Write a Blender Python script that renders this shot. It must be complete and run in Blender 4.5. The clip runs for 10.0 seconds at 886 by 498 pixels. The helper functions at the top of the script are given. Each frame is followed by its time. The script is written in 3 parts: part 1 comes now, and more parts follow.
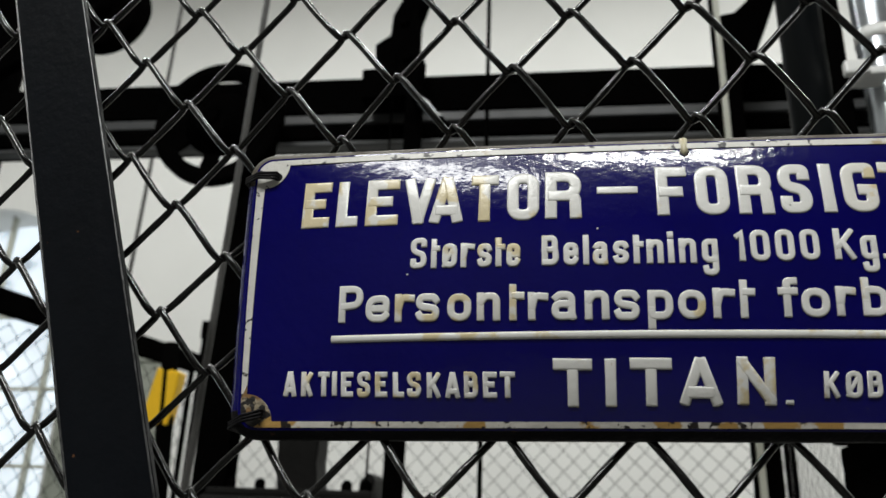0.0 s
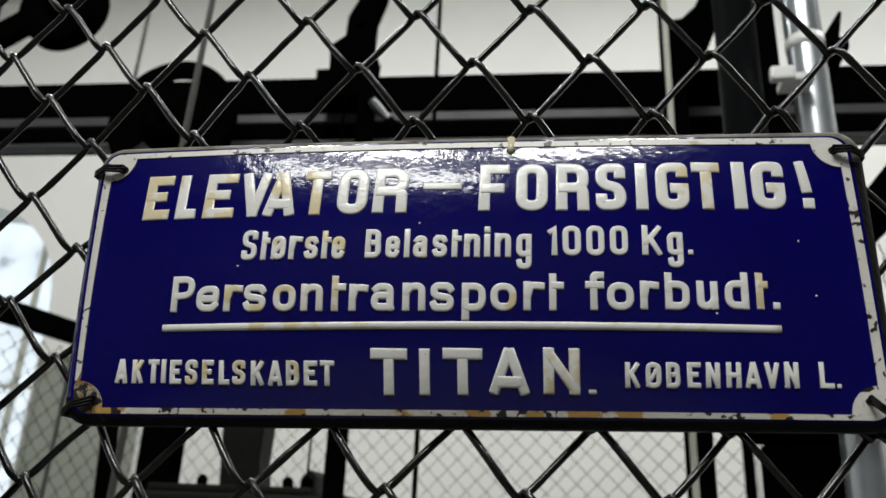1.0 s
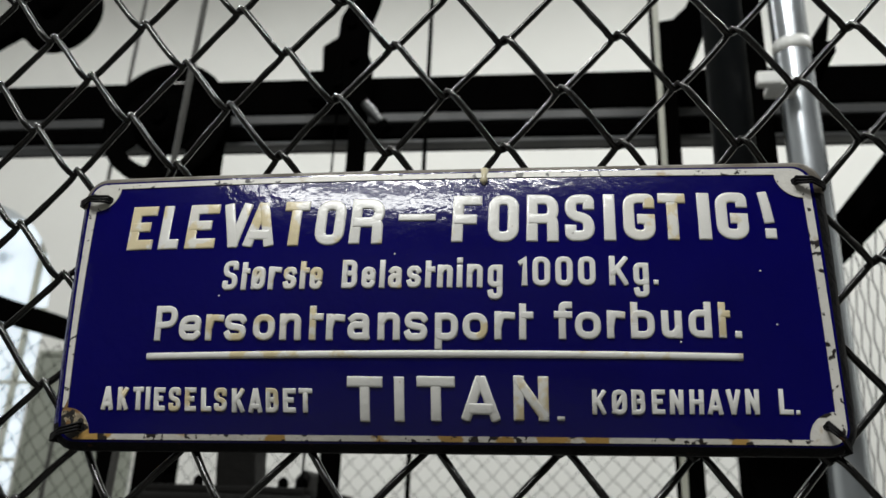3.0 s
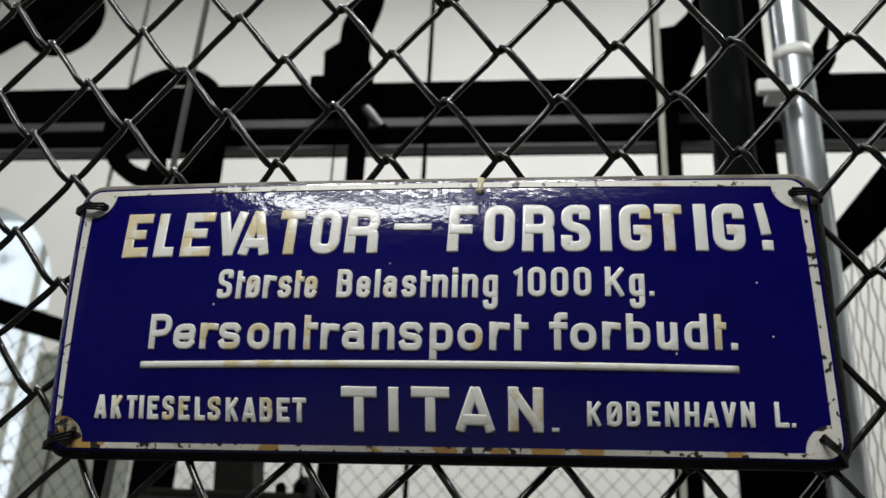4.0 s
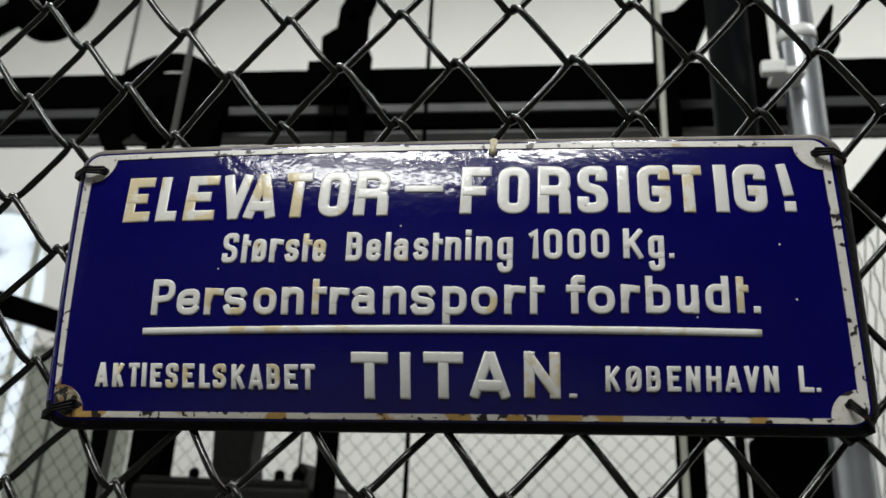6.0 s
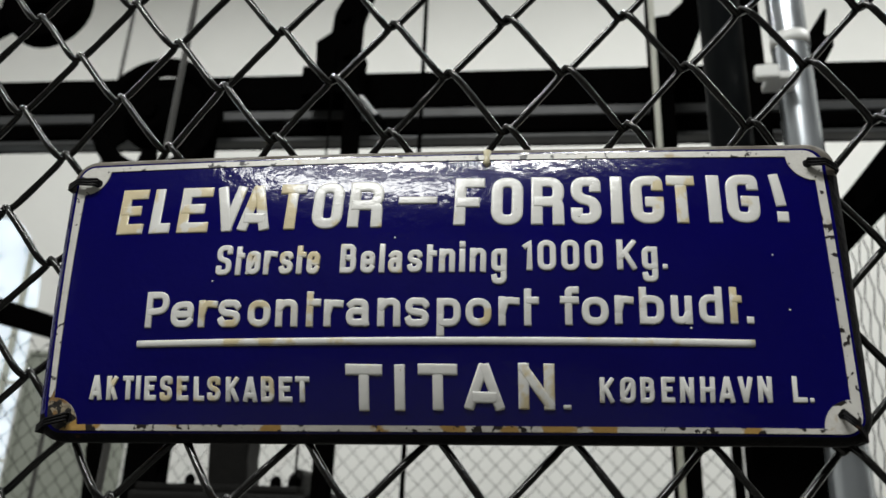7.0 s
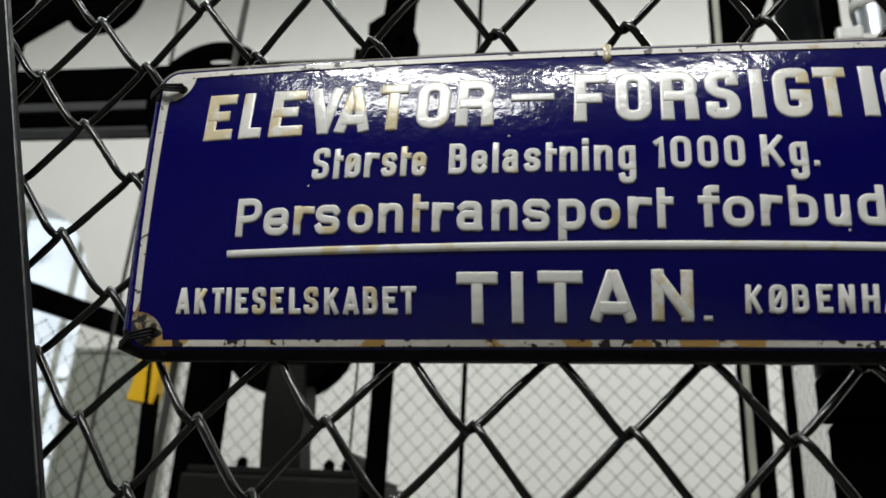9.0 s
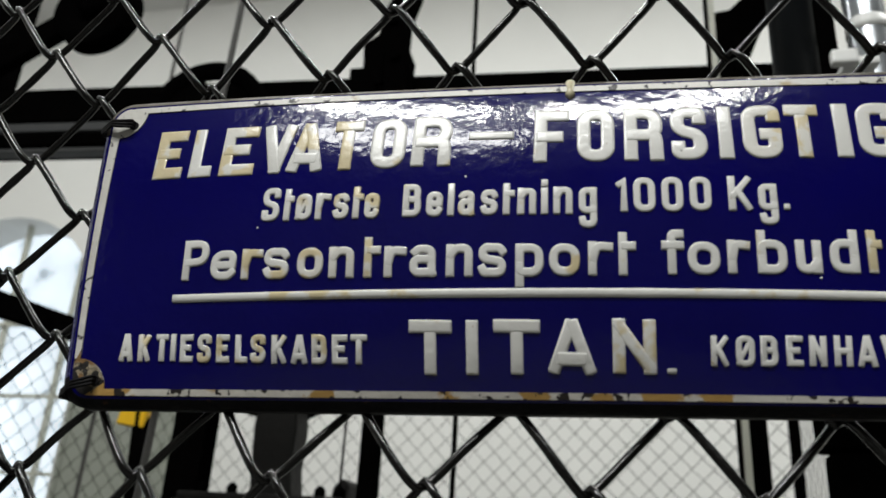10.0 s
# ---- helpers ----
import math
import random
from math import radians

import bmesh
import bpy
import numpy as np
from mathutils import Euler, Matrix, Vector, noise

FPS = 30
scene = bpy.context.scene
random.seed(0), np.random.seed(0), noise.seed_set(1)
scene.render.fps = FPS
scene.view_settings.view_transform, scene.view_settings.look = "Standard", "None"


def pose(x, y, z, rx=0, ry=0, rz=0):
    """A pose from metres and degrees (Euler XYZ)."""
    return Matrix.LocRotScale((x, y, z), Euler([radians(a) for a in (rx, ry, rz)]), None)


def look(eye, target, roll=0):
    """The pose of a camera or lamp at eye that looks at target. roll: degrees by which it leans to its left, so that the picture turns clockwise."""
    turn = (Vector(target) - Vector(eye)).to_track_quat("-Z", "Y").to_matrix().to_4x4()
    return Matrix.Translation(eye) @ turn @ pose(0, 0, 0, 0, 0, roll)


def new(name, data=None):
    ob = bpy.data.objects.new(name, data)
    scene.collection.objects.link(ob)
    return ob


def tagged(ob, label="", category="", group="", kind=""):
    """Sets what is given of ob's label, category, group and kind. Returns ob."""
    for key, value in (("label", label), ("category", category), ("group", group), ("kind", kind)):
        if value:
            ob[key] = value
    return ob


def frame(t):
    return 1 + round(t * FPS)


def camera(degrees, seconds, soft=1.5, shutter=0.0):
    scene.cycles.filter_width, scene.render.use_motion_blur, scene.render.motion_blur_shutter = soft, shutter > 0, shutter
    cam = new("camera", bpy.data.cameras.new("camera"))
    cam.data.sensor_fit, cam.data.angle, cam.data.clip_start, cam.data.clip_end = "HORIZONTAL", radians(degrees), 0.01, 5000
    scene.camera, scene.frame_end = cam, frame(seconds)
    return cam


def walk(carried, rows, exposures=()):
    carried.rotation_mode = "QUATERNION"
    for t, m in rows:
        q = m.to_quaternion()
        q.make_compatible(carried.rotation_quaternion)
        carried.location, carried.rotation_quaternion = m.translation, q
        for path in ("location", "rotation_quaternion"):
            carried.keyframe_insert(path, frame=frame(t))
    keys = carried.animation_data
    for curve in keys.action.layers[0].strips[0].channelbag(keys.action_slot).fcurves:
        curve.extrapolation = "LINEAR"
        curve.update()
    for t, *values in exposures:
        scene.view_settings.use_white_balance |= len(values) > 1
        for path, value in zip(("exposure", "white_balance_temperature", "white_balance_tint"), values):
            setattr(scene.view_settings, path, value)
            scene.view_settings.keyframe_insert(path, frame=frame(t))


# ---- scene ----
cam = camera(58.7, 10.0)
cam.data.dof.use_dof, cam.data.dof.focus_distance, cam.data.dof.aperture_fstop = True, 0.43, 11.0
PATH = [
    (0, (-0.0174, 0.1288, 1.7387), (-0.3788, 1.9698, 2.4315), 2.27),
    (0.5, (0.0274, 0.131, 1.738), (-0.3363, 1.9744, 2.4234), 2.86),
    (1, (0.0638, 0.133, 1.7338), (-0.2706, 1.9772, 2.4317), 2.60),
    (1.5, (0.0806, 0.1401, 1.7339), (-0.2619, 1.9816, 2.4352), 2.32),
    (2, (0.0785, 0.1313, 1.7467), (-0.2606, 1.9702, 2.4562), 2.67),
    (2.5, (0.0769, 0.1172, 1.7464), (-0.2597, 1.9635, 2.4376), 2.27),
    (3.8, (0.0831, 0.1164, 1.753), (-0.2444, 1.9715, 2.4248), 2.45),
    (4, (0.0816, 0.1172, 1.752), (-0.2543, 1.9657, 2.4375), 2.66),
    (4.5, (0.0781, 0.1208, 1.7475), (-0.2647, 1.9691, 2.4302), 2.58),
    (5, (0.0704, 0.126, 1.7465), (-0.2608, 1.9757, 2.4312), 2.78),
    (5.5, (0.0711, 0.131, 1.7424), (-0.2502, 1.98, 2.4337), 2.60),
    (5.7, (0.0705, 0.1332, 1.7401), (-0.2528, 1.9885, 2.4135), 2.53),
    (7, (0.0718, 0.1312, 1.7449), (-0.2418, 1.9859, 2.4245), 2.12),
    (7.5, (0.0722, 0.1332, 1.7416), (-0.237, 1.9862, 2.4275), 2.08),
    (8, (0.0696, 0.1324, 1.7381), (-0.2456, 1.9845, 2.4241), 1.99),
    (8.5, (0.0456, 0.1552, 1.7275), (-0.3144, 1.9983, 2.4155), 1.89),
    (9, (0.0285, 0.1752, 1.7101), (-0.374, 2.007, 2.4045), 3.21),
    (9.5, (0.0222, 0.1829, 1.7054), (-0.421, 2.0019, 2.4089), 3.15),
    (10, (0.0476, 0.1896, 1.7291), (-0.3692, 2.0047, 2.4583), 3.47),
]
walk(cam, [(t, look(eye, target, roll)) for t, eye, target, roll in PATH])

# ---- light ----
world = bpy.data.worlds.new("world")
scene.world = world
world.use_nodes = True
world.node_tree.nodes["Background"].inputs[0].default_value = (0.8, 0.88, 1.0, 1)
world.node_tree.nodes["Background"].inputs[1].default_value = 0.4
scene.view_settings.exposure = 0.0


def lamp(x, y, z, sx, sy, watts, colour=(1.0, 0.97, 0.92)):
    """The light of one ceiling tube, facing down."""
    data = bpy.data.lights.new("tube_light", "AREA")
    data.shape, data.size, data.size_y, data.energy, data.color = "RECTANGLE", sx, sy, watts, colour
    ob = new("tube_light", data)
    ob.matrix_world = pose(x, y, z)
    return ob


HALL_TOP = 5.2
COOL = (0.98, 1.0, 0.975)
TUBES = [(-0.8, -1.7, 74), (0.7, -1.7, 74), (-3.4, 2.2, 30), (-1.4, 2.2, 41), (0.6, 2.2, 50), (2.6, 2.2, 46)]
for tx, ty, watts in TUBES:
    lamp(tx, ty, HALL_TOP - 0.135, 1.2, 0.10, watts, COOL).matrix_world = pose(tx, ty, HALL_TOP - 0.135, 10 if ty > 0 else 0)
PANEL = (-0.85, -2.75, 1.7, 0.5)
lamp(PANEL[0], PANEL[1], HALL_TOP - 0.075, PANEL[2], PANEL[3], 85, COOL)


# ---- materials ----
def material(name, base, rough=0.5, metal=0.0, spots=(), bump=0.0, bump_scale=200.0, vary=0.25, vary_scale=30.0, coat=0.0, emit=0.0, spec=0.5):
    """A surface with two scales of variation. spots: (colour, scale, threshold, softness) worn in one over the other."""
    m = bpy.data.materials.new(name)
    m.use_nodes = True
    nt = m.node_tree
    b = nt.nodes["Principled BSDF"]
    b.inputs["Roughness"].default_value = rough
    b.inputs["Metallic"].default_value = metal
    b.inputs["Specular IOR Level"].default_value = spec
    b.inputs["Coat Weight"].default_value = coat
    b.inputs["Coat Roughness"].default_value = 0.06
    geo = nt.nodes.new("ShaderNodeNewGeometry")

    def noise_at(scale, detail=4.0):
        n = nt.nodes.new("ShaderNodeTexNoise")
        n.inputs["Scale"].default_value = scale
        n.inputs["Detail"].default_value = detail
        nt.links.new(geo.outputs["Position"], n.inputs["Vector"])
        return n.outputs["Fac"]

    def mixed(fac, a, c):
        x = nt.nodes.new("ShaderNodeMix")
        x.data_type = "RGBA"
        nt.links.new(fac, x.inputs["Factor"])
        for sock, v in ((x.inputs["A"], a), (x.inputs["B"], c)):
            if isinstance(v, tuple):
                sock.default_value = (*v, 1)
            else:
                nt.links.new(v, sock)
        return x.outputs["Result"]

    dark = tuple(v * (1 - vary) for v in base)
    light = tuple(min(1.0, v * (1 + vary)) for v in base)
    colour = mixed(noise_at(vary_scale), dark, light)
    for tint, scale, threshold, soft in spots:
        r = nt.nodes.new("ShaderNodeMapRange")
        r.inputs["From Min"].default_value = threshold
        r.inputs["From Max"].default_value = threshold + soft
        nt.links.new(noise_at(scale, 6.0), r.inputs["Value"])
        colour = mixed(r.outputs["Result"], colour, tint)
    nt.links.new(colour, b.inputs["Base Color"])
    rr = nt.nodes.new("ShaderNodeMapRange")
    rr.inputs["To Min"].default_value = max(0.03, rough * 0.8)
    rr.inputs["To Max"].default_value = min(1.0, rough * 1.25)
    nt.links.new(noise_at(vary_scale * 3), rr.inputs["Value"])
    nt.links.new(rr.outputs["Result"], b.inputs["Roughness"])
    if bump:
        bp = nt.nodes.new("ShaderNodeBump")
        bp.inputs["Strength"].default_value = 1.0
        bp.inputs["Distance"].default_value = bump
        nt.links.new(noise_at(bump_scale, 3.0), bp.inputs["Height"])
        nt.links.new(bp.outputs["Normal"], b.inputs["Normal"])
    if emit:
        b.inputs["Emission Strength"].default_value = emit
        nt.links.new(colour, b.inputs["Emission Color"])
    return m


RUST = (0.10, 0.045, 0.02)
enamel_blue = material("blue_enamel", (0.0025, 0.0016, 0.082), 0.11, spec=0.42, vary=0.2, bump=0.00026, bump_scale=170, coat=0.0,
                       spots=[((0.03, 0.025, 0.07), 900.0, 0.74, 0.03)])
enamel_white = material("white_enamel", (0.70, 0.69, 0.66), 0.22, vary=0.06, bump=0.0002, bump_scale=300,
                        spots=[((0.60, 0.51, 0.32), 46.0, 0.60, 0.05), ((0.30, 0.20, 0.09), 420.0, 0.72, 0.04)])
enamel_yellowed = material("yellowed_enamel", (0.64, 0.55, 0.36), 0.24, vary=0.12, vary_scale=80, bump=0.0002, bump_scale=300,
                           spots=[((0.70, 0.68, 0.63), 75.0, 0.46, 0.05), ((0.30, 0.19, 0.08), 260.0, 0.71, 0.05)])
enamel_plain = material("clean_white_enamel", (0.68, 0.67, 0.64), 0.25, vary=0.08, bump=0.0002, bump_scale=300)
border_white = material("worn_white_enamel", (0.60, 0.58, 0.54), 0.42, vary=0.15, vary_scale=90, bump=0.0003, bump_scale=400,
                        spots=[((0.42, 0.33, 0.20), 70.0, 0.64, 0.06), ((0.016, 0.012, 0.011), 210.0, 0.60, 0.02)])
border_rusty = material("rust_stained_enamel", (0.58, 0.55, 0.50), 0.42, vary=0.2, vary_scale=120, bump=0.0003, bump_scale=400,
                        spots=[((0.40, 0.24, 0.07), 62.0, 0.54, 0.04), ((0.016, 0.011, 0.009), 190.0, 0.57, 0.02)])
border_eroded = material("eroded_enamel", (0.30, 0.25, 0.17), 0.55, vary=0.5, vary_scale=260, bump=0.0006, bump_scale=500,
                         spots=[((0.20, 0.11, 0.04), 150.0, 0.50, 0.05), ((0.010, 0.008, 0.007), 230.0, 0.46, 0.03)])
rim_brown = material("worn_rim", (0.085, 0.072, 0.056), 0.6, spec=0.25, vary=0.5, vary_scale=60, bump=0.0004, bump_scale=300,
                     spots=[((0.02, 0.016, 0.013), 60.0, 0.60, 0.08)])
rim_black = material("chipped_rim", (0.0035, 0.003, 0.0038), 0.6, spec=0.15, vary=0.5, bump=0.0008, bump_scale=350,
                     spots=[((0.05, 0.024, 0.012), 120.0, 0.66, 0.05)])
wire_black = material("black_painted_wire", (0.0035, 0.0033, 0.003), 0.22, vary=0.4, vary_scale=120, bump=0.00035, bump_scale=260, spec=0.5,
                      spots=[((0.014, 0.010, 0.007), 90.0, 0.66, 0.05)])
bar_black = material("black_painted_iron", (0.0030, 0.0038, 0.0055), 0.30, spec=0.22, vary=0.35, vary_scale=40, bump=0.0003, bump_scale=220,
                     spots=[((0.10, 0.10, 0.10), 500.0, 0.745, 0.02), (RUST, 160.0, 0.74, 0.03)])
iron_worn = material("worn_dark_iron", (0.005, 0.0045, 0.004), 0.6, spec=0.2, vary=0.5, vary_scale=25, bump=0.001, bump_scale=90)
iron_black = material("black_greased_iron", (0.0014, 0.0013, 0.0013), 0.8, spec=0.0, vary=0.4, vary_scale=15, bump=0.001, bump_scale=90)
steel_dark = material("dark_steel", (0.006, 0.0075, 0.009), 0.36, metal=0.0, spec=0.25, vary=0.3, vary_scale=14)
steel_grey = material("grey_painted_steel", (0.035, 0.036, 0.037), 0.45, vary=0.15, vary_scale=9)
# Broken pale colour that paints the lamp's glint on the brace's worn edges.
edge_glint = material("worn_edge_glint", (0.055, 0.055, 0.055), 0.35, vary=0.6, vary_scale=80, spots=[((0.004, 0.004, 0.005), 120.0, 0.50, 0.05)])
# Pale grey that paints in the light caught by the beam's lower flange.
lit_grey = material("lit_grey_steel", (0.05, 0.051, 0.053), 0.5, vary=0.2, vary_scale=9)
rope_steel = material("steel_rope", (0.045, 0.043, 0.040), 0.5, metal=0.2, vary=0.3, vary_scale=150, bump=0.001, bump_scale=500)
galvanised = material("galvanised_pipe", (0.50, 0.53, 0.56), 0.24, metal=0.7, vary=0.3, vary_scale=12)
plastic_white = material("white_plastic", (0.78, 0.78, 0.76), 0.4, vary=0.05)
cream_paint = material("cream_paint", (0.52, 0.52, 0.44), 0.4, vary=0.12)
yellow_paint = material("yellow_plastic", (0.85, 0.50, 0.012), 0.42, vary=0.08, vary_scale=60)
drip_cream = material("cream_enamel", (0.50, 0.45, 0.30), 0.3, vary=0.1)
wall_white = material("white_wall_paint", (0.74, 0.735, 0.71), 0.85, vary=0.05, vary_scale=2.0, bump=0.002, bump_scale=25)
wall_cream = material("cream_wall_paint", (0.70, 0.68, 0.60), 0.85, vary=0.06, vary_scale=2.5, bump=0.002, bump_scale=25)
ceiling_white = material("ceiling_paint", (0.70, 0.70, 0.69), 0.9, vary=0.04, vary_scale=1.5)
# Grey for the unseen south wall, so the sign reflects a dim hall.
wall_greyed = material("greyed_near_wall", (0.09, 0.088, 0.082), 0.8, vary=0.2, vary_scale=2.0, bump=0.002, bump_scale=25)
board_green = material("grey_green_board", (0.26, 0.275, 0.235), 0.6, vary=0.12, vary_scale=6.0, bump=0.001, bump_scale=60)
# Darkened colour that stands in for the dim light on the near east wall.
wall_dimmed = material("dimmed_wall", (0.05, 0.048, 0.045), 0.8, vary=0.2, vary_scale=2.0, bump=0.002, bump_scale=25)
floor_grey = material("concrete_floor", (0.12, 0.118, 0.11), 0.7, vary=0.25, vary_scale=3, bump=0.002, bump_scale=40)
tube_glow = material("lamp_tube", (1.0, 0.97, 0.92), 0.4, vary=0.0, emit=3.0)


# ---- helpers ----
def part(name, bm, mat, parent=None, label="", smooth=False):
    me = bpy.data.meshes.new(name)
    bmesh.ops.recalc_face_normals(bm, faces=bm.faces)
    bm.to_mesh(me)
    bm.free()
    me.materials.append(mat)
    if smooth:
        for p in me.polygons:
            p.use_smooth = True
    ob = new(name, me)
    if parent is not None:
        ob.parent = parent
    if label:
        ob["label"] = label
    return ob


def thing(name, label, category, group="", kind=""):
    return tagged(new(name), label, category, group, kind)


def box(x0, x1, y0, y1, z0, z1, bevel=0.0, bm=None, m=None):
    bm = bm or bmesh.new()
    mat = (m or Matrix()) @ Matrix.Translation(((x0 + x1) / 2, (y0 + y1) / 2, (z0 + z1) / 2)) @ Matrix.Diagonal((x1 - x0, y1 - y0, z1 - z0, 1))
    verts = bmesh.ops.create_cube(bm, size=1.0, matrix=mat)["verts"]
    if bevel:
        edges = {e for v in verts for e in v.link_edges}
        bmesh.ops.bevel(bm, geom=list(edges), offset=bevel, segments=2, affect="EDGES", profile=0.6)
    return bm


def tube(points, r, sides=8, bm=None, caps=True):
    """A round rod along points; r is one radius or one for each point."""
    bm = bm or bmesh.new()
    pts = [Vector(p) for p in points]
    rings, side = [], None
    for i, p in enumerate(pts):
        d = (pts[min(i + 1, len(pts) - 1)] - pts[max(i - 1, 0)]).normalized()
        if side is None:
            side = d.cross(Vector((0.31, 0.94, 0.12))).normalized()
        side = (side - d * side.dot(d)).normalized()
        up = d.cross(side)
        rad = r[i] if isinstance(r, (list, tuple)) else r
        rings.append([bm.verts.new(p + rad * (math.cos(a) * side + math.sin(a) * up)) for a in (2 * math.pi * k / sides for k in range(sides))])
    for a, b in zip(rings, rings[1:]):
        for k in range(sides):
            bm.faces.new((a[k], a[(k + 1) % sides], b[(k + 1) % sides], b[k]))
    if caps:
        bm.faces.new(rings[0])
        bm.faces.new(rings[-1])
    return bm


def prism(outline, y0, y1, bevel=0.0):
    """An outline in x and z, drawn out from y0 to y1."""
    bm = bmesh.new()
    f = bm.faces.new([bm.verts.new((x, y0, z)) for x, z in outline])
    ext = bmesh.ops.extrude_face_region(bm, geom=[f])["geom"]
    bmesh.ops.translate(bm, verts=[v for v in ext if isinstance(v, bmesh.types.BMVert)], vec=(0, y1 - y0, 0))
    if bevel:
        bmesh.ops.bevel(bm, geom=list(bm.edges), offset=bevel, segments=1, affect="EDGES")
    return bm


def disc(cx, cy, cz, profile, steps=48):
    """A turned form about the y axis: profile of (radius, y)."""
    bm = bmesh.new()
    rings = []
    for r, y in profile:
        rings.append([bm.verts.new((cx + r * math.cos(a), cy + y, cz + r * math.sin(a))) for a in (2 * math.pi * k / steps for k in range(steps))])
    for a, b in zip(rings, rings[1:] + rings[:1]):
        for k in range(steps):
            bm.faces.new((a[k], a[(k + 1) % steps], b[(k + 1) % steps], b[k]))
    return bm


# ---- hall ----
X0, X1, Y0, Y1 = -5.6, 4.2, -5.0, 4.2
tagged(part("floor", box(X0 - 0.2, X1 + 0.2, Y0 - 0.2, Y1 + 0.3, -0.12, 0), floor_grey), "grey concrete floor of the hall", "floor", kind="structure")
tagged(part("ceiling", box(X0 - 0.2, X1 + 0.2, Y0 - 0.2, Y1 + 0.3, HALL_TOP, HALL_TOP + 0.15), ceiling_white), "white painted ceiling of the hall", "ceiling", kind="structure")
tagged(part("wall_south", box(X0 - 0.2, X1 + 0.2, Y0 - 0.2, Y0, 0, HALL_TOP), wall_greyed), "unseen near wall of the hall, greyed to dim its reflections", "wall", kind="structure")
# Near halves are unseen; the east one is darkened to imitate a dim hall.
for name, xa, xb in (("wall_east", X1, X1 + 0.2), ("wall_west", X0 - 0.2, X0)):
    tagged(part(name, box(xa, xb, Y0, 0.45, 0, HALL_TOP), wall_dimmed if xa > 0 else wall_white), "painted side wall of the hall", "wall", kind="structure")
    tagged(part(name, box(xa, xb, 0.45, Y1, 0, HALL_TOP), wall_white), "white painted side wall of the hall", "wall", kind="structure")

# the north wall has an arched window
WX, WZ, WR, WS = -3.72, 2.95, 0.68, 0.7


def arch_points(r, n=20):
    return [(WX + r * math.cos(math.pi * k / n), WZ + r * math.sin(math.pi * k / n)) for k in range(n + 1)]


def window_wall():
    bm = bmesh.new()
    for y in (Y1, Y1 + 0.3):
        arch = [bm.verts.new((x, y, z)) for x, z in arch_points(WR)]
        top = [bm.verts.new((x, y, HALL_TOP)) for x, z in arch_points(WR)]
        for k in range(len(arch) - 1):
            bm.faces.new((arch[k], arch[k + 1], top[k + 1], top[k]))
        for xa, xb, za, zb in ((X0, WX - WR, 0, WZ), (WX + WR, X1, 0, WZ), (WX - WR, WX + WR, 0, WS), (X0, WX - WR, WZ, HALL_TOP), (WX + WR, X1, WZ, HALL_TOP)):
            bm.faces.new([bm.verts.new((x, y, z)) for x, z in ((xa, za), (xb, za), (xb, zb), (xa, zb))])
    loop = [(WX + WR, WS)] + arch_points(WR) + [(WX - WR, WS)]
    for (xa, za), (xb, zb) in zip(loop, loop[1:] + loop[:1]):
        bm.faces.new([bm.verts.new(p) for p in ((xa, Y1, za), (xb, Y1, zb), (xb, Y1 + 0.3, zb), (xa, Y1 + 0.3, za))])
    bmesh.ops.remove_doubles(bm, verts=bm.verts, dist=0.0005)
    return bm


tagged(part("wall_north", window_wall(), wall_white), "white painted wall with an arched window behind the cage", "wall", kind="structure")
window = thing("window_1", "tall arched window with slim grey glazing bars", "window", kind="structure")
for k in range(3):
    xx = WX - WR + (k + 0.5) * 2 * WR / 3
    part("glazing_bar", box(xx - 0.012, xx + 0.012, Y1 + 0.13, Y1 + 0.17, WS, WZ + math.sqrt(WR ** 2 - (xx - WX) ** 2), 0.004), cream_paint, window)
for zz in (1.15, 1.6, 2.05, 2.5, 2.95):
    part("glazing_bar", box(WX - WR, WX + WR, Y1 + 0.132, Y1 + 0.168, zz - 0.011, zz + 0.011, 0.004), cream_paint, window)
backdrop_mat = material("winter_daylight", (0.60, 0.66, 0.74), 0.9, vary=0.45, vary_scale=3.0, spots=[((0.26, 0.30, 0.33), 5.0, 0.56, 0.12)], emit=1.05)
tagged(part("backdrop", box(WX - 2.5, WX + 1.6, Y1 + 1.2, Y1 + 1.25, 0, HALL_TOP), backdrop_mat), "pale winter daylight and bare branches outside the window", "backdrop", kind="structure")

board = thing("notice_board", "tall grey-green painted board against the white wall", "board")
part("panel", box(-2.96, -2.36, 4.16, 4.195, 0.05, 2.62, 0.004), board_green, board)
for xa, xb, za, zb in ((-2.99, -2.963, 0.02, 2.65), (-2.357, -2.33, 0.02, 2.65), (-2.963, -2.357, 2.623, 2.65), (-2.963, -2.357, 0.0, 0.047)):
    part("edge_strip", box(xa, xb, 4.15, 4.197, za, zb, 0.004), board_green, board)

for tx, ty, watts in TUBES:
    fixture = thing("ceiling_light", "long white tube lamp hung below the ceiling", "lamp", "ceiling tube lamps")
    part("housing", box(tx - 0.64, tx + 0.64, ty - 0.07, ty + 0.07, HALL_TOP - 0.09, HALL_TOP - 0.03, 0.01), plastic_white, fixture)
    for sx in (-0.45, 0.45):
        part("bracket", box(tx + sx - 0.02, tx + sx + 0.02, ty - 0.02, ty + 0.02, HALL_TOP - 0.035, HALL_TOP + 0.0, 0.003), steel_grey, fixture)
    part("tube", tube([(tx - 0.6, ty, HALL_TOP - 0.108), (tx + 0.6, ty, HALL_TOP - 0.108)], 0.016, 10), tube_glow, fixture, "glowing glass tube")

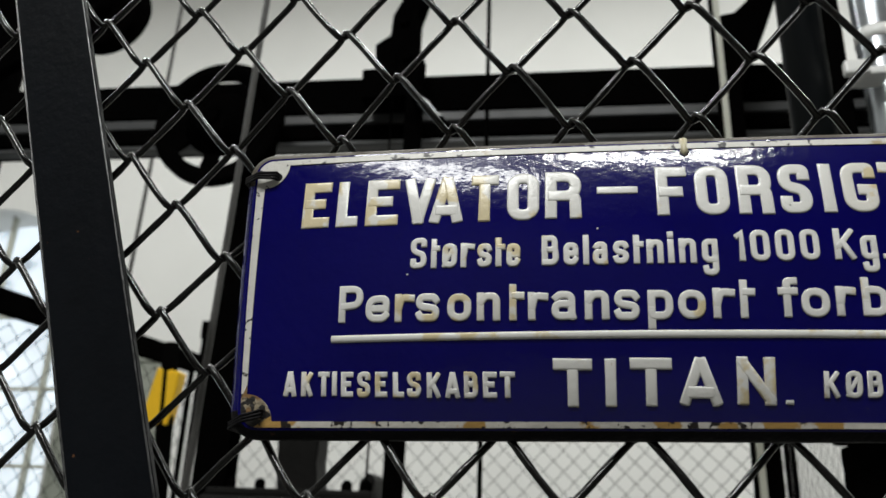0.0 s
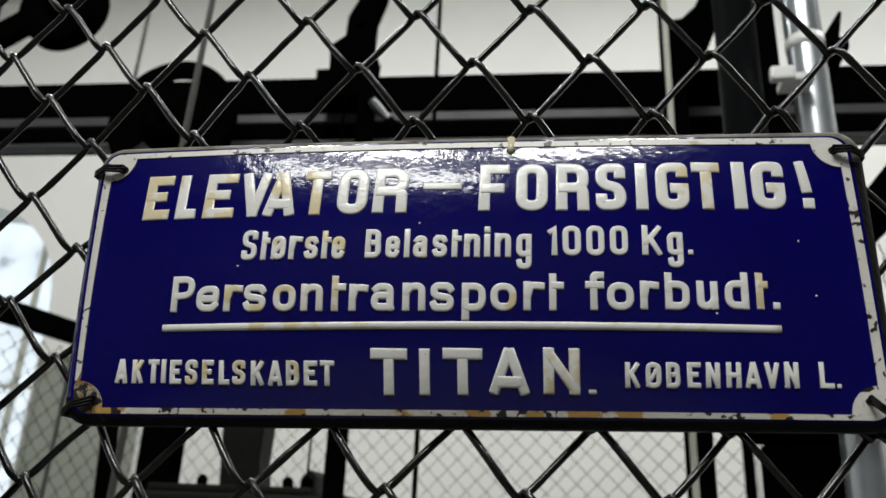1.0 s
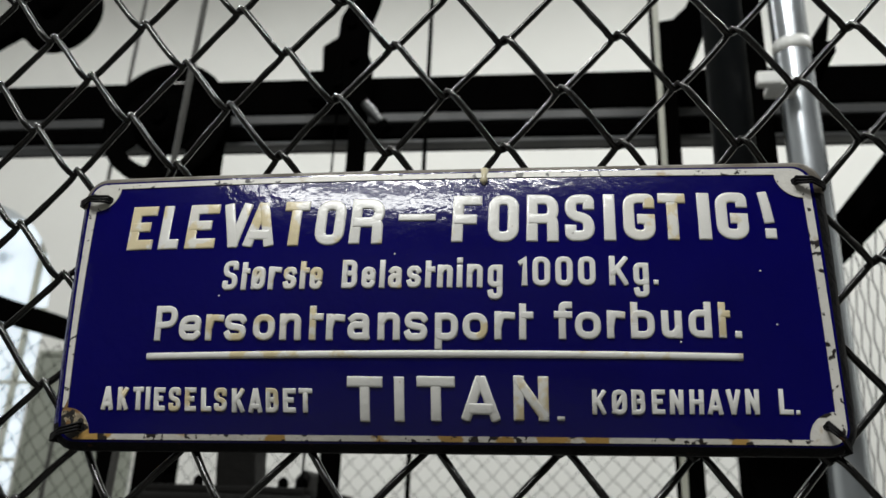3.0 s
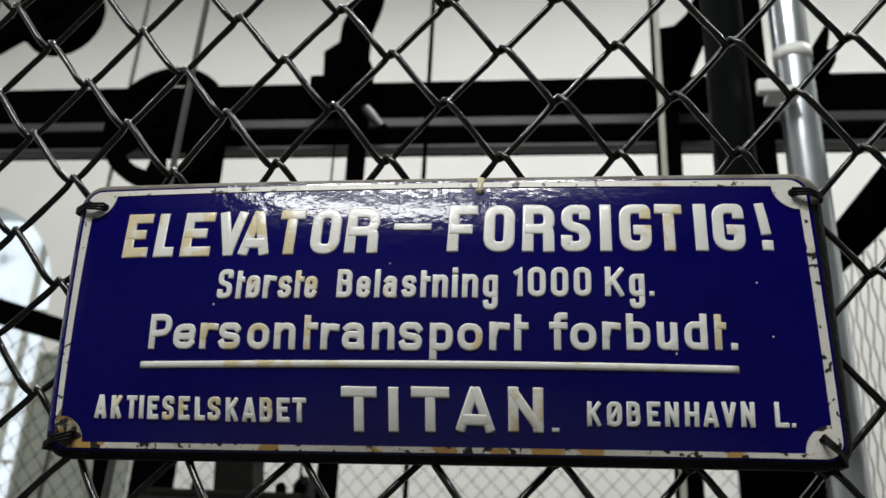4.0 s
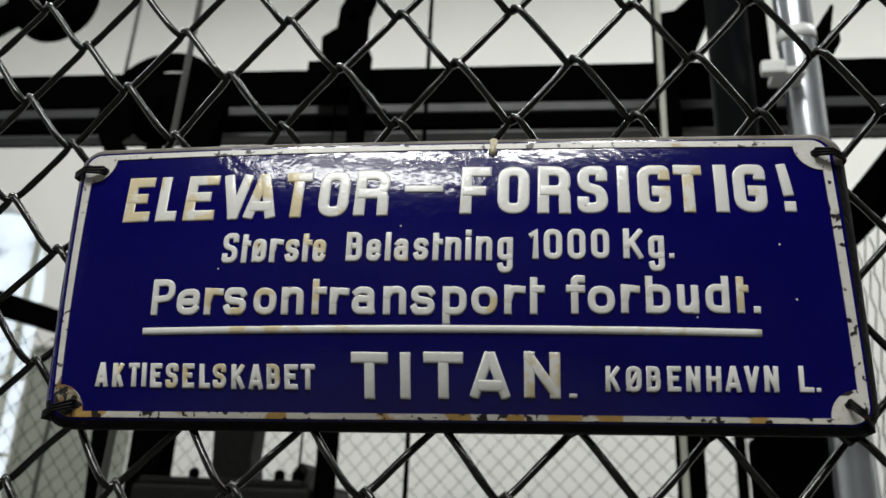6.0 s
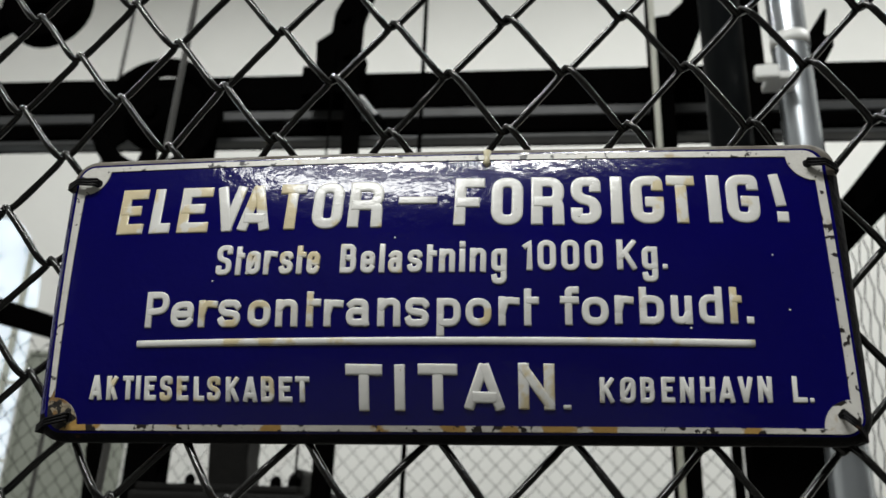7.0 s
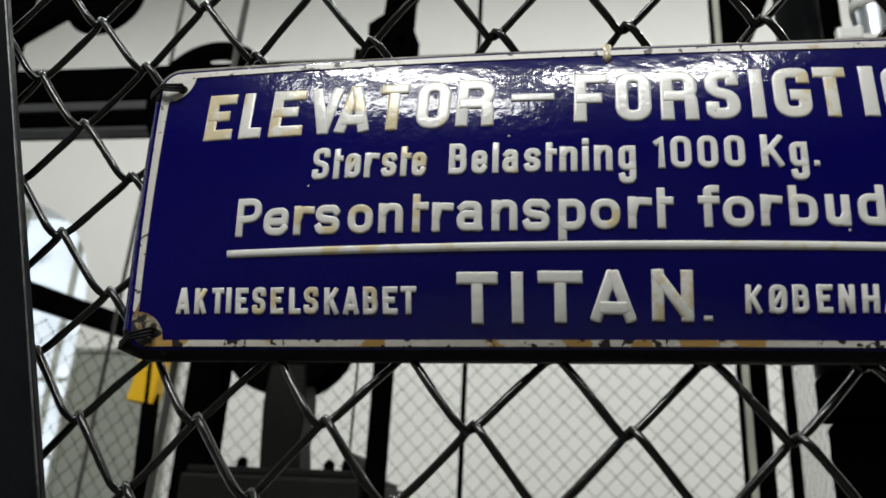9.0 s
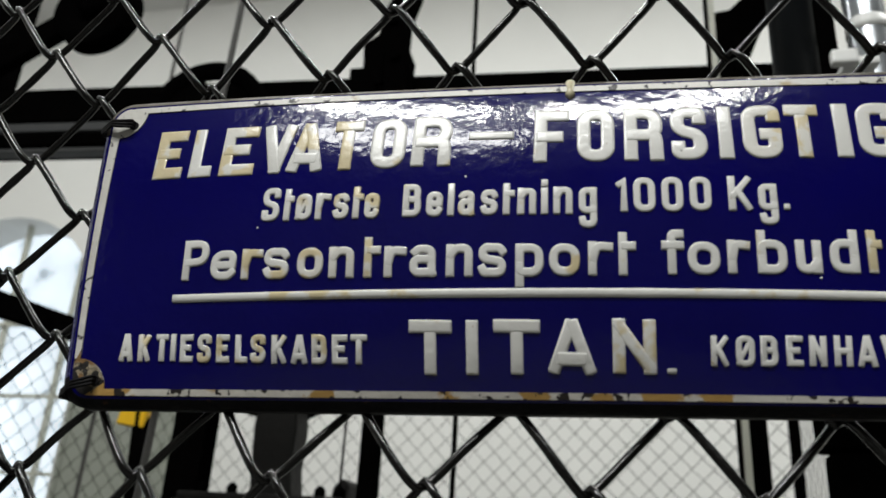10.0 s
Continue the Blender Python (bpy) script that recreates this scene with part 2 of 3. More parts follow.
panel = thing("ceiling_panel_light", "wide flat ceiling lamp with a pale diffuser", "lamp")
part("frame", box(PANEL[0] - 0.95, PANEL[0] + 0.95, PANEL[1] - 0.3, PANEL[1] + 0.3, HALL_TOP - 0.06, HALL_TOP, 0.008), plastic_white, panel)
part("diffuser", box(PANEL[0] - 0.9, PANEL[0] + 0.9, PANEL[1] - 0.25, PANEL[1] + 0.25, HALL_TOP - 0.07, HALL_TOP - 0.06, 0.002), tube_glow, panel)

# ---- elevator cage at the back ----
SKEW = pose(0, 1.642, 0, 0, 0, 3.2)


def beam():
    t = thing("cage_beam", "black steel channel beam across the elevator frame", "beam")
    # Lip and bottom edge carry light as grey colour; the steel is black.
    for name, y0, y1, z0, z1, m in (("web", 0.0, 0.02, 2.5363, 2.6907, iron_black), ("flange", -0.04, 0.0, 2.6077, 2.6927, iron_black),
                                    ("lip", -0.036, 0.0, 2.5830, 2.6047, lit_grey), ("lower_flange", -0.032, 0.0, 2.5500, 2.5800, iron_black),
                                    ("drip_edge", -0.024, 0.01, 2.5363, 2.5470, lit_grey)):
        part(name, box(-2.4, 2.2, y0, y1, z0, z1, 0.003, m=SKEW), m, t)
    return t


beam()


def net_wire(r, place, c0, c1, y, radius, samples, sides, depth, jitter=0.0):
    """One zigzag wire of a chain-link net, from column c0 to c1 between the rows r and r + 1, hooked into the wires above and below."""
    rnd = random.Random(r * 77 + 5)
    out = []
    for c in range(c0, c1):
        low = (r + c) % 2 == 0
        jx, jz = rnd.uniform(-jitter, jitter), rnd.uniform(-jitter, jitter)
        for s in range(samples):
            u = s / samples
            f0 = (math.sqrt(u * u + 0.01) - math.sqrt((1 - u) ** 2 + 0.01)) / 0.905
            f = (1 + (f0 if low else -f0) * 1.10) / 2
            bow = math.sin(math.pi * u)
            x, z = place(c + u, r + f)
            lag = 0.0005 * min(1.0, 1.6 * bow) if low else -0.0004 * bow
            out.append((x + jx * bow + lag - 0.001 + 0.0026 * f, y(x, z) + depth * (1 if low else -1) * min(1.0, 2.4 * bow), z + jz * bow - lag))
    lumps = [radius * (1 + 0.10 * noise.noise(Vector((p[0] * 90, r * 3.1, p[2] * 90))) + 0.07 * noise.noise(Vector((p[0] * 400, r * 1.7, p[2] * 400)))) for p in out]
    return tube(out, lumps, sides)


# ---- front fence ----
def front_place(c, row):
    """Where column c and a row of the front net lie."""
    x = 0.0065 + (0.0321 if c > 0 else 0.0318) * c - 0.006 * max(0.0, min(1.0, (-2 - row) / 4)) * max(0.0, 1 - abs(c + 2.5) / 6)
    lift = 0.0325 + (0.004 if x > 0 else 0.0062) * max(-0.25, min(x, 0.25))
    return x, 1.756 + (row + 7) * lift


def front_y(x, z):
    """The hanging net is a little askew and bulges out behind the sign."""
    dx, dz = max(0.0, abs(x - 0.005) - 0.17) / 0.07, max(0.0, abs(z - 1.862) - 0.05) / 0.04
    flat = 0.088 * min(x, 0.3) if x > -0.1 else -0.0088 - 0.03 * (x + 0.1)
    return 0.5015 + flat - 0.055 * max(-0.5, min(z - 1.99, 0.3)) + 0.016 * math.exp(-1.5 * (dx * dx + dz * dz))


fence = thing("chain_link_fence", "black painted chain-link fence with a slanting iron brace", "fence")
for r in range(-56, 18):
    near = -12 < r < 6
    part("wire", net_wire(r, front_place, -25, 23, front_y, 0.00195, 16 if near else 6, 8 if near else 5, 0.0026, 0.0006), wire_black, fence, smooth=True)
BRACE_Y = 0.484


def brace_x(z):
    """The right edge of the slanting bar."""
    return -0.2185 - 0.345 * (z - 1.75)


part("brace", prism([(brace_x(z) + d, z) for z, d in ((2.62, 0), (2.62, -0.0467), (0.0, -0.0467), (0.0, 0))], BRACE_Y, BRACE_Y + 0.005, 0.001), bar_black, fence,
     "flat black iron bar with glints painted along its worn edges")
# The glint on each worn edge is laid on as a thin pale strip.
for d in (-0.0004, -0.0463):
    edge = [(brace_x(z) + d, BRACE_Y - 0.0004, z) for z in (2.6 - 0.02 * k for k in range(60))]
    part("glint_edge", tube(edge, [0.0004 + 0.0004 * abs(noise.noise(Vector((0, d * 9, p[2] * 60)))) for p in edge], 5), edge_glint, fence, "worn edge with a painted glint")
for x in (-0.80, 0.70):
    part("post", box(x - 0.025, x + 0.025, 0.49, 0.54, 0, 2.66, 0.003), bar_black, fence)
for z in (0.04, 2.64):
    part("rail", box(-0.775, 0.675, 0.49, 0.54, z - 0.025, z + 0.025, 0.003), bar_black, fence)

# ---- enamel sign ----
SX, SZ, SW, SH = 0.003, 1.8645, 0.212, 0.0785


def dome(x, z):
    """The front of the domed plate, which hangs a little askew and leans forward."""
    u, v = (x - SX) / SW, (z - SZ) / SH
    return 0.4876 + 0.0679 * x - 0.0573 * (z - SZ) + 0.0165 * (1 - (1 - min(1.0, u * u)) * (1 - min(1.0, v * v)))


def outline(corners, radius, concave=False, side_steps=24, corner_steps=8):
    """A closed line on the sign through four corners (bottom left, bottom right, top right, top left), rounded or notched."""
    (ax, az), (bx, bz), (cx, cz), (dx, dz) = corners
    w, h = (bx - ax + cx - dx) / 4, (cz - bz + dz - az) / 4
    pts = []
    for px, pz, a0 in ((w, h, 0), (-w, h, 90), (-w, -h, 180), (w, -h, 270)):
        sx, sz = math.copysign(1, px), math.copysign(1, pz)
        arc = []
        for k in range(corner_steps + 1):
            a = math.radians(a0 + 90 * k / corner_steps)
            if concave:
                b = math.radians(a0 + 270 - 90 * k / corner_steps)
                arc.append((px + radius * math.cos(b), pz + radius * math.sin(b)))
            else:
                arc.append((px - sx * radius + radius * math.cos(a), pz - sz * radius + radius * math.sin(a)))
        if pts:
            (ex, ez), (fx, fz) = pts[-1], arc[0]
            pts += [(ex + (fx - ex) * k / side_steps, ez + (fz - ez) * k / side_steps) for k in range(1, side_steps)]
        pts += arc
    (ex, ez), (fx, fz) = pts[-1], pts[0]
    pts += [(ex + (fx - ex) * k / side_steps, ez + (fz - ez) * k / side_steps) for k in range(1, side_steps)]
    out = []
    for x, z in pts:
        s, t = (x + w) / (2 * w), (z + h) / (2 * h)
        out.append(((ax + (bx - ax) * s) * (1 - t) + (dx + (cx - dx) * s) * t, (az + (bz - az) * s) * (1 - t) + (dz + (cz - dz) * s) * t))
    return out


def band(loops):
    """Quads between closed loops of the same count."""
    bm = bmesh.new()
    rings = [[bm.verts.new(p) for p in loop] for loop in loops]
    n = len(rings[0])
    for a, b in zip(rings, rings[1:]):
        for k in range(n):
            bm.faces.new((a[k], a[(k + 1) % n], b[(k + 1) % n], b[k]))
    return bm


sign = thing("enamel_sign", "domed blue enamel warning sign with raised white lettering", "sign")
outer = outline([(-0.1935, 1.7814), (0.2089, 1.7893), (0.2059, 1.9391), (-0.1962, 1.9314)], 0.013)
inner = outline([(-0.1885, 1.7853), (0.2048, 1.7928), (0.1997, 1.935), (-0.1916, 1.9274)], 0.0095)
loops = [[(x, dome(x, z), z) for x, z in inner]]
for s in (0.985, 0.95, 0.9, 0.8, 0.68, 0.55, 0.4, 0.25, 0.1, 0.01):
    loops.append([(SX + (x - SX) * s, dome(SX + (x - SX) * s, SZ + (z - SZ) * s), SZ + (z - SZ) * s) for x, z in inner])
plate = band(loops)
plate.verts.ensure_lookup_table()
plate.faces.new(plate.verts[-len(inner):])
part("plate", plate, enamel_blue, sign, "glossy blue enamel plate", smooth=True)
mid = [((a[0] + c[0]) / 2, (a[1] + c[1]) / 2) for a, c in zip(inner, outer)]
back = [[(x, dome(x, z), z) for x, z in inner], [(x, dome(x, z) + 0.0012, z) for x, z in mid], [(x, dome(x, z) + 0.0035, z) for x, z in outer],
        [(x, dome(x, z) + 0.0095, z) for x, z in outer], [(SX + (x - SX) * 0.9, dome(x, z) + 0.0095, SZ + (z - SZ) * 0.8) for x, z in outer]]


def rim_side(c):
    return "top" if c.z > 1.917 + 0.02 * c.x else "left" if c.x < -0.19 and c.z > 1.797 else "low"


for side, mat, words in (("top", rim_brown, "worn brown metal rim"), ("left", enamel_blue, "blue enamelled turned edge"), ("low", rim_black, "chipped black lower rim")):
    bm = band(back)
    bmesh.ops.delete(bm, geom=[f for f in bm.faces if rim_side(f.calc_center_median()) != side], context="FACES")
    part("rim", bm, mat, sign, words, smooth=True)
o2 = outline([(-0.1869, 1.7866), (0.2035, 1.7939), (0.1977, 1.9337), (-0.19, 1.9261)], 0.0085)
i2 = outline([(-0.1843, 1.7895), (0.199, 1.7962), (0.1937, 1.9301), (-0.1853, 1.9232)], 0.0130, True)
ring = [[(x, dome(x, z) - 0.0001, z) for x, z in o2], [(x, dome(x, z) - 0.0006, z) for x, z in o2],
        [(x, dome(x, z) - 0.0006, z) for x, z in i2], [(x, dome(x, z) - 0.0001, z) for x, z in i2]]


def border_side(c):
    return "corner" if c.x < -0.176 and c.z < 1.803 else "bottom" if c.z < 1.7985 + 0.02 * c.x and c.x < 0.185 else "rest"


for side, mat, words in (("rest", border_white, "chipped white border"), ("bottom", border_rusty, "white border with rust stains and black chips"),
                         ("corner", border_eroded, "corner eaten away by rust")):
    bm = band(ring)
    bmesh.ops.delete(bm, geom=[f for f in bm.faces if border_side(f.calc_center_median()) != side], context="FACES")
    part("border", bm, mat, sign, words)
drip = tube([(0.0313, dome(0.0313, 1.9323) - 0.0006, 1.9323), (0.0313, dome(0.0313, 1.9283) - 0.0006, 1.9283), (0.0313, dome(0.0313, 1.9248) - 0.0006, 1.9248), (0.0313, dome(0.0313, 1.9228) - 0.0006, 1.9228)],
            [0.0022, 0.0013, 0.0023, 0.0006], 10)
part("enamel_drip", drip, drip_cream, sign, "cream drip in the enamel", smooth=True)


def fillet(path, cw, ch, closed):
    """A path of (x, y, radius) in a letter's own box, its corners rounded, in metres."""
    pts = [(Vector((p[0] * cw, p[1] * ch)), (p[2] if len(p) > 2 else 0.0) * max(cw, 1e-4)) for p in path]
    n, out = len(pts), []
    for k, (p, r) in enumerate(pts):
        if r <= 0 or (not closed and k in (0, n - 1)):
            out.append(p)
            continue
        a, b = pts[k - 1][0] - p, pts[(k + 1) % n][0] - p
        cut = min(r, 0.5 * a.length, 0.5 * b.length)
        a, b = p + a.normalized() * cut, p + b.normalized() * cut
        for s in range(7):
            t = s / 6
            q = a * (1 - t) ** 2 + p * 2 * t * (1 - t) + b * t * t
            if not out or (q - out[-1]).length > 1e-6:
                out.append(q)
    return out


PROFILE = ((-1.0, -0.3), (-0.95, 0.55), (-0.84, 0.9), (-0.55, 0.985), (0.0, 1.0), (0.55, 0.985), (0.84, 0.9), (0.95, 0.55), (1.0, -0.3))


def stroke(bm, pts, half, closed, limits, height=0.0007):
    """One crowned stroke with square ends, cut off at the letter's box."""
    x0, x1, z0, z1 = limits
    pts = [p.copy() for p in pts]
    if not closed:
        pts[0] += (pts[0] - pts[1]).normalized() * half
        pts[-1] += (pts[-1] - pts[-2]).normalized() * half
        ends = [(pts[0] + (pts[1] - pts[0]).normalized() * half * s, min(1.0, s)) for s in (0.0, 0.10, 0.30)]
        tail = [(pts[-1] + (pts[-2] - pts[-1]).normalized() * half * s, min(1.0, s)) for s in (0.30, 0.10, 0.0)]
        line = ends + [(p, 1.0) for p in pts[1:-1] ] + tail
    else:
        line = [(p, 1.0) for p in pts]
    n, rings = len(line), []
    for k, (p, level) in enumerate(line):
        before = line[k - 1][0] if closed or k else p
        after = line[(k + 1) % n][0] if closed or k < n - 1 else p
        d0, d1 = (p - before), (after - p)
        d0 = d0.normalized() if d0.length > 1e-9 else d1.normalized()
        d1 = d1.normalized() if d1.length > 1e-9 else d0
        side = Vector((-(d0 + d1).y, (d0 + d1).x)).normalized()
        mitre = min(1.6, 1.0 / max(0.35, side.dot(Vector((-d0.y, d0.x)))))
        ring = []
        for u, h in PROFILE:
            q = p + side * (u * half * mitre)
            x, z = min(max(x0 + half + q.x, x0), x1), min(max(z0 + half + q.y, z0), z1)
            wob = 0.00010 * noise.noise(Vector((x * 350, z * 350, 1.7)))
            ring.append(bm.verts.new((x + wob, dome(x, z) - height * (h * (0.82 if 0 < level < 0.2 else 1.0) if level else -0.3), z + wob)))
        rings.append(ring)
    for a, b in zip(rings, rings[1:] + (rings[:1] if closed else [])):
        for k in range(len(PROFILE) - 1):
            bm.faces.new((a[k], a[k + 1], b[k + 1], b[k]))


R = 0.5
BOWL = [(0, 0.47), (0, 1), (1, 1, R), (1, 0.47, R)]
LETTERS = {
    "O": [[(0, 0, 0.62), (1, 0, 0.62), (1, 1, 0.62), (0, 1, 0.62), "closed"]],
    "0": [[(0, 0, 0.55), (1, 0, 0.55), (1, 1, 0.55), (0, 1, 0.55), "closed"]],
    "o": [[(0, 0, 0.8), (1, 0, 0.8), (1, 1, 0.8), (0, 1, 0.8), "closed"]],
    "E": [[(1, 1), (0, 1), (0, 0), (1, 0)], [(0.1, 0.52), (0.72, 0.52)]],
    "F": [[(1, 1), (0, 1), (0, 0)], [(0.1, 0.47), (0.75, 0.47)]],
    "L": [[(0, 1), (0, 0), (1, 0)]],
    "T": [[(0, 1), (1, 1)], [(0.5, 0.95), (0.5, 0)]],
    "I": [[(0.5, 1), (0.5, 0)]],
    "l": [[(0.5, 1), (0.5, 0)]],
    "V": [[(0, 1), (0.47, 0)], [(1, 1), (0.53, 0)]],
    "A": [[(0, 0), (0.45, 1)], [(1, 0), (0.55, 1)], [(0.25, 0.2), (0.75, 0.2)]],
    "N": [[(0, 0), (0, 1)], [(1, 0), (1, 1)], [(0.02, 1), (0.98, 0)]],
    "H": [[(0, 0), (0, 1)], [(1, 0), (1, 1)], [(0, 0.5), (1, 0.5)]],
    "K": [[(0, 0), (0, 1)], [(1, 1), (0.12, 0.42)], [(0.35, 0.6), (1, 0)]],
    "R": [[(0, 0)] + BOWL[1:] + [(0.1, 0.47)], [(0.45, 0.47), (0.98, 0.47, 0.5), (1, 0)]],
    "P": [[(0, 0)] + BOWL[1:] + [(0.1, 0.42)]],
    "B": [[(0, 0), (0, 1), (0.94, 1, R), (0.94, 0.53, R), (0.45, 0.53)], [(0.05, 0), (1, 0, R), (1, 0.53, R), (0.45, 0.53)]],
    "S": [[(1, 0.84), (1, 1, 0.55), (0, 1, 0.55), (0, 0.54, 0.5), (1, 0.46, 0.5), (1, 0, 0.55), (0, 0, 0.55), (0, 0.16)]],
    "G": [[(1, 0.86), (1, 1, 0.5), (0, 1, 0.55), (0, 0, 0.55), (1, 0, 0.55), (1, 0.43), (0.68, 0.43)]],
    "t": [[(0, 1), (0, 0)], [(0.3, 0.72), (1, 0.72)]],
    "r": [[(0, 1), (0, 0)], [(0.05, 0.5), (0.25, 1, 0.45), (1, 0.96)]],
    "s": [[(1, 0.86), (0.85, 1, 0.3), (0.05, 1, 0.4), (0.0, 0.56, 0.35), (1, 0.44, 0.35), (0.95, 0, 0.4), (0.1, 0, 0.3), (0, 0.14)]],
    "e": [[(0.06, 0.5), (1, 0.5), (1, 1, 0.6), (0, 1, 0.6), (0, 0, 0.6), (0.8, 0, 0.4), (1, 0.16)]],
    "a": [[(0.08, 0.88), (0.25, 1, 0.3), (0.94, 1, 0.5), (0.94, 0.1), (1, 0)], [(0.9, 0.56), (0, 0.58, 0.5), (0, 0, 0.5), (0.9, 0.03)]],
    "n": [[(0, 1), (0, 0)], [(0.04, 0.72), (0.3, 1, 0.4), (1, 1, 0.5), (1, 0)]],
    "u": [[(1, 1), (1, 0)], [(0.96, 0.28), (0.7, 0, 0.4), (0, 0, 0.5), (0, 1)]],
    "i": [[(0.5, 0.70), (0.5, 0)], [(0.5, 1.0), (0.5, 0.98)]],
    "g": [[(1, 1), (1, 0, 0.55), (0.1, 0, 0.45), (0, 0.13)], [(1, 0.5), (1, 0.42), (0, 0.40, 0.55), (0, 1, 0.55), (1, 1, 0.55), (1, 0.6)]],
    "p": [[(0, 1), (0, 0)], [(0, 0.6), (0, 1, 0.55), (1, 1, 0.6), (1, 0.31, 0.6), (0, 0.31, 0.55), (0, 0.5)]],
    "b": [[(0, 1), (0, 0)], [(0, 0.4), (0, 0.72, 0.55), (1, 0.72, 0.6), (1, 0, 0.6), (0, 0, 0.55), (0, 0.3)]],
    "d": [[(1, 1), (1, 0)], [(1, 0.4), (1, 0.72, 0.55), (0, 0.72, 0.6), (0, 0, 0.6), (1, 0, 0.55), (1, 0.3)]],
    "f": [[(1, 1), (0.42, 1, 0.5), (0.42, 0)], [(0, 0.68), (1, 0.68)]],
    "1": [[(1, 0), (1, 1), (0, 0.88)]],
    ".": [[(0.5, 0.5), (0.52, 0.5)]],
}
LETTERS["Ø"] = LETTERS["O"] + [[(0.02, 0.05), (0.98, 0.95)]]
LETTERS["ø"] = LETTERS["o"] + [[(-0.02, 0.0), (1.02, 1.0)]]


def glyph(char, x0, x1, z0, z1, width, mat):
    """One raised letter of crowned strokes, fitted into its box on the plate."""
    bm = bmesh.new()
    if char == "!":
        stroke(bm, [Vector((0, z1 - z0 - 0.0052)), Vector((0.0009, (z1 - z0) * 0.6)), Vector((0.0019, 0.0085))], 0.0026, False, (x0, x1, z0, z1))
        part("letter", bm, mat, sign, smooth=True)
        return glyph(".", x1 - 0.0062, x1 + 0.0002, z0, z0 + 0.0060, width, mat)
    half = min(width, 0.98 * (x1 - x0)) / 2
    if char in "Il.":
        half = (x1 - x0) / 2 * (0.98 if char != "." else 0.9)
    cw, ch = max(x1 - x0 - 2 * half, 0.00002), max(z1 - z0 - 2 * half, 0.00002)
    for path in LETTERS[char]:
        closed = path[-1] == "closed"
        pts = fillet(path[:-1] if closed else path, cw, ch, closed)
        stroke(bm, pts, half * (0.75 if char in "Øø" and path is LETTERS[char][-1] else 1.0), closed, (x0, x1, z0, z1))
    return part("letter", bm, mat, sign, smooth=True)


WARNING = [
    ("E", -162.4, -147.4, 1886.3, 1912.1), ("L", -143.9, -132.2, 1886.1, 1912.1), ("E", -128.3, -111.0, 1886.0, 1912.2),
    ("V", -108.6, -92.6, 1886.1, 1912.4), ("A", -94.9, -77.9, 1886.2, 1912.6), ("T", -74.3, -60.4, 1886.4, 1912.9),
    ("O", -56.2, -40.2, 1886.6, 1913.3), ("R", -37.5, -19.7, 1887.1, 1913.8), ("-", -12.3, 7.4, 1900.4, 1904.5),
    ("F", 15.9, 31.1, 1888.2, 1915.7), ("O", 34.3, 50.3, 1888.5, 1916.0), ("R", 54.0, 70.4, 1888.9, 1916.4),
    ("S", 73.5, 88.5, 1889.6, 1916.8), ("I", 92.9, 99.1, 1890.1, 1917.2), ("G", 102.8, 119.0, 1890.7, 1917.7),
    ("T", 120.7, 134.7, 1891.4, 1918.1), ("I", 140.2, 146.9, 1892.0, 1918.7), ("G", 149.4, 165.6, 1892.7, 1919.2),
    ("!", 171.2, 179.3, 1893.7, 1919.9),
]
LOAD = [
    ("S", -103.4, -95.2, 1862.8, 1878.6), ("t", -93.1, -88.6, 1862.6, 1877.8), ("ø", -87.5, -80.0, 1862.9, 1875.2),
    ("r", -78.4, -71.3, 1862.7, 1875.2), ("s", -70.3, -63.0, 1862.9, 1874.8), ("t", -61.4, -56.5, 1862.8, 1877.7),
    ("e", -56.1, -49.3, 1862.8, 1874.6), ("B", -39.2, -31.1, 1863.2, 1878.3), ("e", -28.9, -21.7, 1863.2, 1874.6),
    ("l", -19.8, -16.8, 1863.3, 1878.3), ("a", -15.2, -8.0, 1863.3, 1874.8), ("s", -5.8, 1.7, 1863.7, 1875.2),
    ("t", 3.7, 8.7, 1863.7, 1878.0), ("n", 9.7, 17.6, 1863.8, 1875.8), ("i", 19.4, 22.6, 1863.9, 1879.8), ("n", 24.5, 32.6, 1864.0, 1876.3),
    ("g", 35.0, 42.5, 1858.2, 1876.1), ("1", 50.0, 54.8, 1865.2, 1880.7), ("0", 57.1, 66.0, 1865.3, 1880.8),
    ("0", 68.4, 77.1, 1865.6, 1881.1), ("0", 79.6, 88.3, 1866.2, 1881.4), ("K", 94.8, 104.2, 1866.6, 1881.9),
    ("g", 106.6, 114.2, 1860.9, 1878.8), (".", 116.2, 119.0, 1867.4, 1870.2),
]
